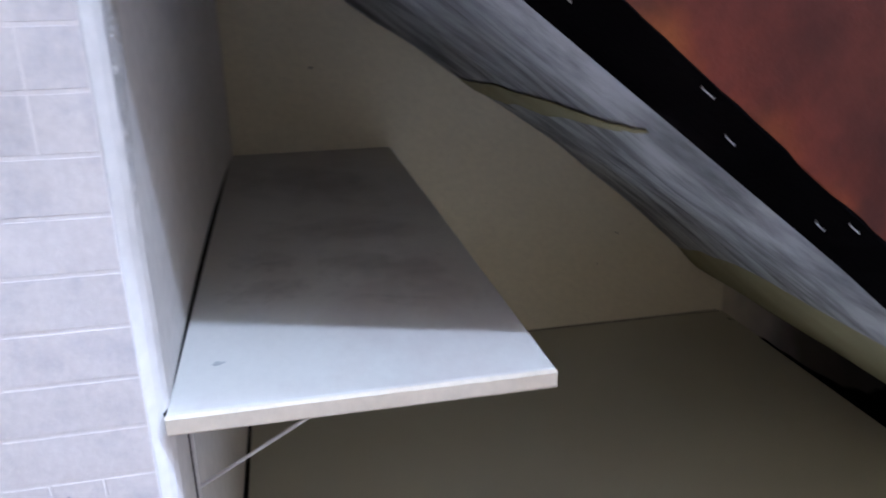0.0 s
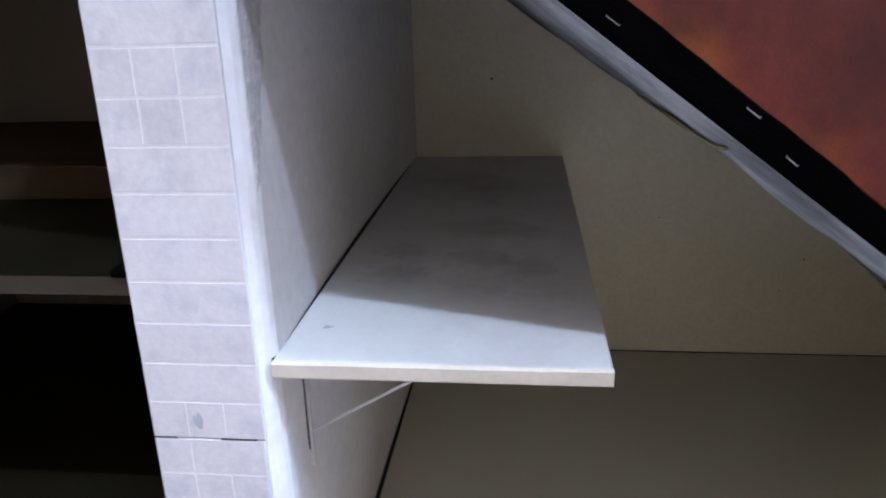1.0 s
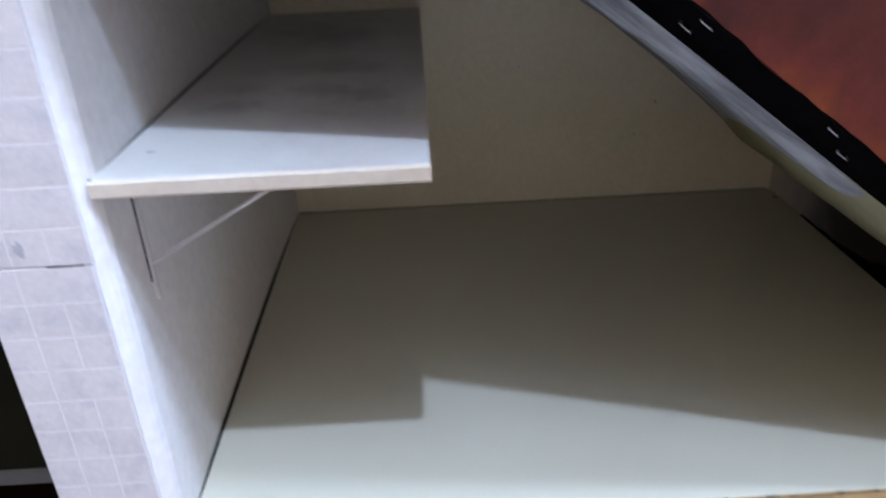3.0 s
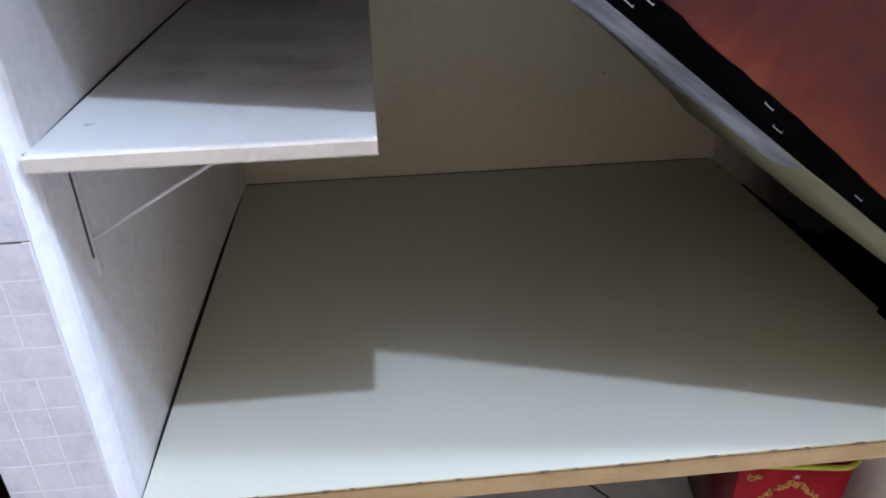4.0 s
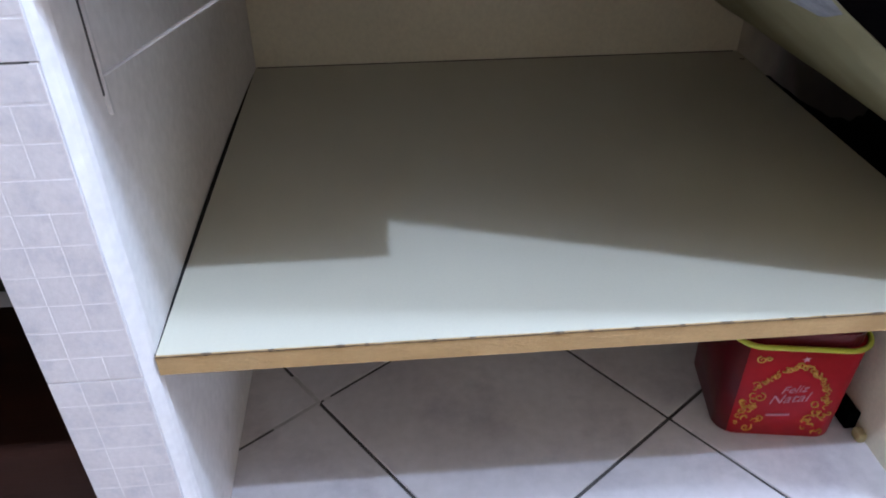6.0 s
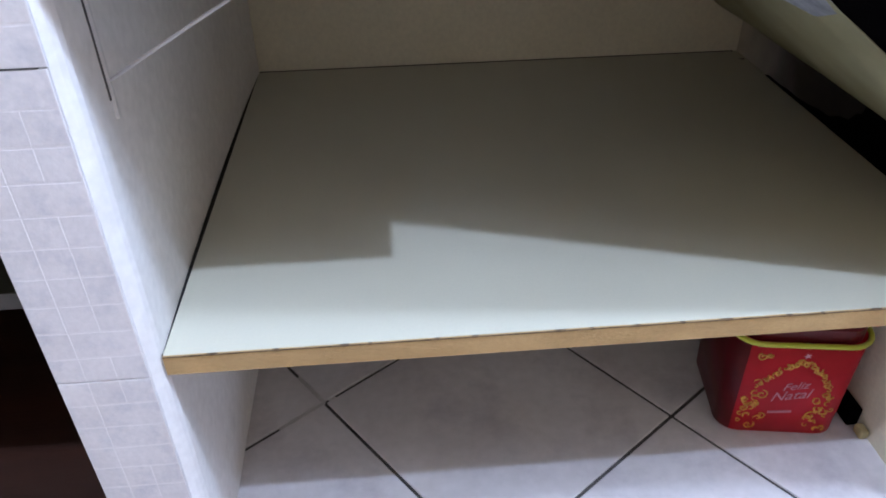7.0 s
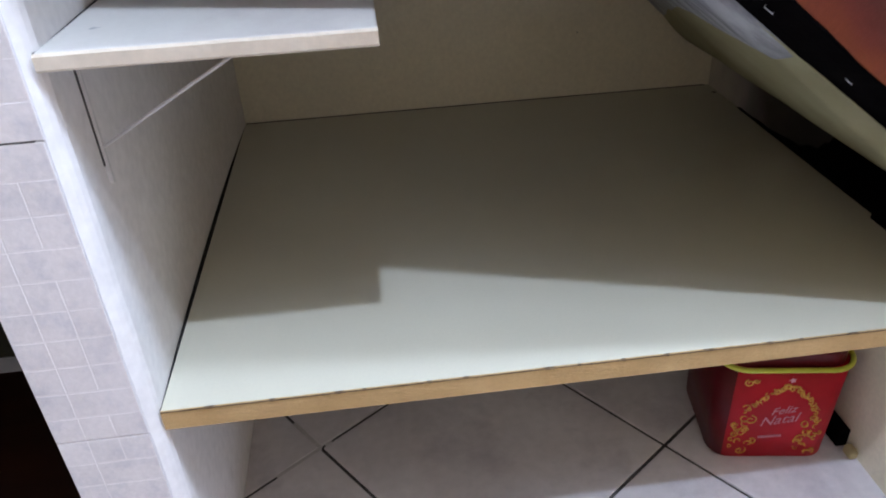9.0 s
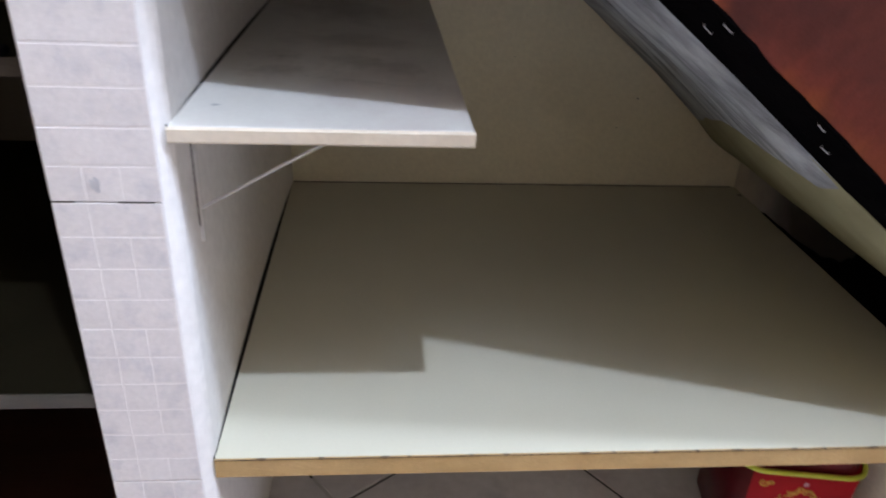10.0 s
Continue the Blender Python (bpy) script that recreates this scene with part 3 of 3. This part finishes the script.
def loft(levels):
    bm = bmesh.new()
    rings = [[bm.verts.new((x, y, z)) for x, y in outline(h, r)] for z, h, r in levels]
    for a, b in zip(rings, rings[1:]):
        for k in range(len(a)):
            bm.faces.new((a[k], a[(k + 1) % len(a)], b[(k + 1) % len(b)], b[k]))
    bm.faces.new(rings[0][::-1])
    bm.faces.new(rings[-1])
    return bm


def half_at(z):
    return 0.084 + (0.090 - 0.084) * z / HT


part("body", loft([(0.0, 0.081, 0.028), (0.003, 0.084, 0.030), (HT, 0.090, 0.036)]), TIN_RED, tin, smooth=True)
body_mesh = tin.children[0].data
body_mesh.materials.append(TIN_DARK)
# Left-facing faces get the darker red, their shading put into the colour.
for p in body_mesh.polygons:
    if p.normal.x < -0.45:
        p.material_index = 1
rim_pts = [(x, y, HT + 0.001) for x, y in outline(0.0912, 0.037)]
part("rim", tube(rim_pts + rim_pts[:1], 0.0037), TIN_RIM, tin, "yellow-green rolled rim", smooth=True)
lid = part("lid", loft([(HT + 0.0003, 0.084, 0.033), (HT + 0.022, 0.084, 0.033), (HT + 0.025, 0.081, 0.031)]), TIN_DARK, tin, "dark red lid")


def on_front(x, z, out=0.0006):
    """A point on the tin's sloping front."""
    return Vector((x, -half_at(z) - out, z))


def curl(cx, cz, size, turns, start, flip=1):
    pts = []
    for i in range(22):
        k = i / 21
        a = start + flip * turns * 2 * math.pi * k
        r = size * (1 - 0.75 * k)
        pts.append(on_front(cx + r * math.cos(a), cz + r * math.sin(a)))
    return pts


CURLS = [(-0.052, 0.152, 0.007, 1.2, 2.0, 1), (-0.044, 0.155, 0.004, 1.0, 0.2, -1)]
scroll_rng = random.Random(11)
for k in range(15):
    # two arms of scrolls rise to a peak above the lettering
    for side in (-1, 1):
        f = k / 14
        x = 0.004 + side * (0.004 + (0.050 if side < 0 else 0.040) * f ** 0.9)
        z = 0.144 - 0.036 * f - 0.012 * f * f + scroll_rng.uniform(-0.004, 0.004)
        CURLS.append((x, z, scroll_rng.uniform(0.0035, 0.0070), scroll_rng.uniform(0.5, 1.2), scroll_rng.uniform(0, 6), scroll_rng.choice((-1, 1))))
for k in range(16):
    for side in (-1, 1):
        x = side * scroll_rng.uniform(0.036, 0.062) + (0.0 if k > 4 else -side * scroll_rng.uniform(0, 0.012))
        z = 0.016 + 0.070 * k / 15 + scroll_rng.uniform(-0.004, 0.004)
        CURLS.append((x, z, scroll_rng.uniform(0.004, 0.0090), scroll_rng.uniform(0.5, 1.2), scroll_rng.uniform(0, 6), side))
for c in CURLS:
    part("gold_scroll", tube(curl(*c), scroll_rng.uniform(0.0008, 0.0015), 5), GOLD, tin)
star = bmesh.new()
ring = [star.verts.new(on_front(0.004 + (0.006 if i % 2 else 0.0025) * math.cos(i * math.pi / 5), 0.156 + (0.006 if i % 2 else 0.0025) * math.sin(i * math.pi / 5), 0.001)) for i in range(10)]
star.faces.new(ring)
part("star_print", star, PINK_PRINT, tin, "pale star print")



def script_text(words, x, z, size, turn):
    cu = bpy.data.curves.new("greeting_text", "FONT")
    cu.body, cu.size, cu.shear, cu.extrude, cu.align_x = words, size, 0.45, 0.0003, "CENTER"
    tmp = bpy.data.objects.new("greeting_text", cu)
    me = bpy.data.meshes.new_from_object(tmp)
    bpy.data.objects.remove(tmp)
    me.materials.clear()
    me.materials.append(PINK_PRINT)
    ob = new("greeting_text", me)
    ob.parent = tin
    lean = math.degrees(math.atan(0.006 / HT))
    ob.matrix_basis = Matrix.Translation(on_front(x, z, 0.0005)) @ pose(0, 0, 0, 90 + lean) @ Matrix.Rotation(radians(turn), 4, "Z")
    ob["label"] = "pale pink slanted greeting lettering"
    return ob


script_text("Feliz", 0.004, 0.092, 0.019, 12)
script_text("Natal", 0.001, 0.072, 0.024, 12)
bar = part("small_print", box(-0.016, 0.016, -0.0004, 0.0004, -0.0022, 0.0022), PINK_PRINT, tin, "unreadable pale small print")
bar.matrix_basis = Matrix.Translation(on_front(-0.006, 0.046, 0.0003)) @ pose(0, 0, 0, 5, -5, 0)

# ---- small things by the tin ----
tagged(part("corner_block", box(0.868, 0.8855, 0.158, 0.205, 0.0005, 0.032, 0.002), BLACK), "small black block on the floor beside the tin", "block")
tagged(part("wood_chip", box(0.872, 0.8855, 0.130, 0.150, 0.0005, 0.016, 0.004), YELLOW_CHIP), "yellowed scrap of wood against the wall", "scrap")

# ---- the dark niche beyond the pier ----
def dark_shelf(y0, top, thick, edge):
    ob = thing("niche_shelf", pose(-0.798, y0, top - thick), "wooden shelf of the unlit neighbouring niche, shade put into its colour", "shelf", group="shelves in the dark niche")
    part("board", box(0, 0.696, 0.0012, BACK - 0.004 - y0, 0, thick, 0.001), SHADED_BOARD, ob)
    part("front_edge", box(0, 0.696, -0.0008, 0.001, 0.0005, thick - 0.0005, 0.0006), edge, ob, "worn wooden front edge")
    return ob


# Lower edge and bottom board, also darkened to hold the niche's shade.
SHADED_EDGE = material("shaded_wood_edge", (0.045, 0.038, 0.032), (0.07, 0.06, 0.05), 16, 0.6, 0.3, 120, stretch=(0.3, 2, 2))
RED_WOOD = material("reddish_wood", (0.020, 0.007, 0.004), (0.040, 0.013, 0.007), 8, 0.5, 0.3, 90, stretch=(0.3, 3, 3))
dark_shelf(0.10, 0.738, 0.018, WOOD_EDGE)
dark_shelf(0.03, 0.425, 0.018, SHADED_EDGE)
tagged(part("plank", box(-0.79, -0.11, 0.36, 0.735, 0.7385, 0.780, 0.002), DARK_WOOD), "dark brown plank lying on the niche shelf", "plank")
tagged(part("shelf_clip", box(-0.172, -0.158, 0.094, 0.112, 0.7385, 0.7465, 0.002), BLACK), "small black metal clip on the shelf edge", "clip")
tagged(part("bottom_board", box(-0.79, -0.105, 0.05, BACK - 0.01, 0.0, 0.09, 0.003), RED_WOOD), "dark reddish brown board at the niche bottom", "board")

# ---- floor tiles ----
tile_bm = box(-TILE / 2 + 0.0026, TILE / 2 - 0.0026, -TILE / 2 + 0.0026, TILE / 2 - 0.0026, -0.010, 0.0, 0.0012, 1)
tile_mesh = mesh_of("floor_tile", tile_bm, FLOOR_TILE)
origin = Vector((0.103, 0.28, 0)) + (u_dir + v_dir) * TILE / 2
rot = math.atan2(u_dir.y, u_dir.x)


def trimmed(p):
    """A tile at the room's edge, cut along the walls."""
    bm = bmesh.new()
    bm.from_mesh(tile_mesh)
    bm.transform(Matrix.Translation(p) @ Matrix.Rotation(rot, 4, "Z"))
    for co, no in (((-1.6, 0, 0), (-1, 0, 0)), ((1.9, 0, 0), (1, 0, 0)), ((0, -2.3, 0), (0, -1, 0)), ((0, BACK, 0), (0, 1, 0))):
        bmesh.ops.bisect_plane(bm, geom=bm.verts[:] + bm.edges[:] + bm.faces[:], plane_co=co, plane_no=no, clear_outer=True)
    if len(bm.faces) < 3:
        bm.free()
        return None
    bm.transform((Matrix.Translation(p) @ Matrix.Rotation(rot, 4, "Z")).inverted())
    return mesh_of("floor_tile", bm, FLOOR_TILE)


for i in range(-12, 13):
    for j in range(-12, 13):
        p = origin + u_dir * TILE * i + v_dir * TILE * j
        if not (-1.87 < p.x < 2.17 and -2.57 < p.y < BACK + 0.27):
            continue
        inside = -1.34 < p.x < 1.64 and -2.04 < p.y < BACK - 0.27
        me = tile_mesh if inside else trimmed(p)
        if me is None:
            continue
        t = new("floor_tile", me)
        t.parent = floor
        t.matrix_basis = Matrix.Translation(p) @ Matrix.Rotation(rot, 4, "Z")

# ---- tiled front of the pier ----
for z, xa, xb in ((0.6452, -0.0985, -0.081), (0.6450, -0.046, -0.018)):
    part("joint_crack", box(xa, xb, -0.0003, 0.003, z - 0.0004, z + 0.0003), CRACK, pier, "dark open tile joint")
spot = part("tile_mark", blob(0.006, 3.0, 1.3), material("grey_tile_mark", (0.42, 0.42, 0.46), (0.56, 0.56, 0.60), 80, 0.5), pier, "grey mark on the tiles")
spot.matrix_basis = pose(-0.062, -0.0006, 0.662, 90)
ROW, COL, X0 = 0.0308, 0.0292, -0.0995
tile_front = mesh_of("ceramic_tile", box(0, 3 * COL, 0, 0.0035, 0.0005, 10 * ROW - 0.0005, 0.0005, 1), TILE_FACE)
# squares run together where the joint between them is filled
squares = {}
for wide_by in (1, 2, 3):
    squares[wide_by] = mesh_of("mosaic_square", box(0.0007, wide_by * COL - 0.0007, -0.00022, 0.0008, 0.0011, ROW - 0.0011, 0.0002, 1), SQUARE)
joint_rng = random.Random(4)
for k in range(-2, 3):
    base = 0.337 + k * 10 * ROW + max(0, k - 1) * 0.014
    t = new("ceramic_tile", tile_front)
    t.parent = pier
    t.matrix_basis = Matrix.Translation((X0, 0, base))
    if k > 0:
        t.scale.z, t.scale.x = 1.045, 1.015
    for r in range(10):
        if base + r * ROW < 0.0:
            continue
        runs = joint_rng.choice(((3,), (3,), (3,), (1, 2), (2, 1), (1, 1, 1)) if k > 0 else ((1, 2), (1, 1, 1), (1, 1, 1), (1, 1, 1)))
        c = 0
        for n_wide in runs:
            s = new("mosaic_square", squares[n_wide])
            s.parent = t
            s.matrix_basis = Matrix.Translation((c * COL, 0, r * ROW))
            c += n_wide
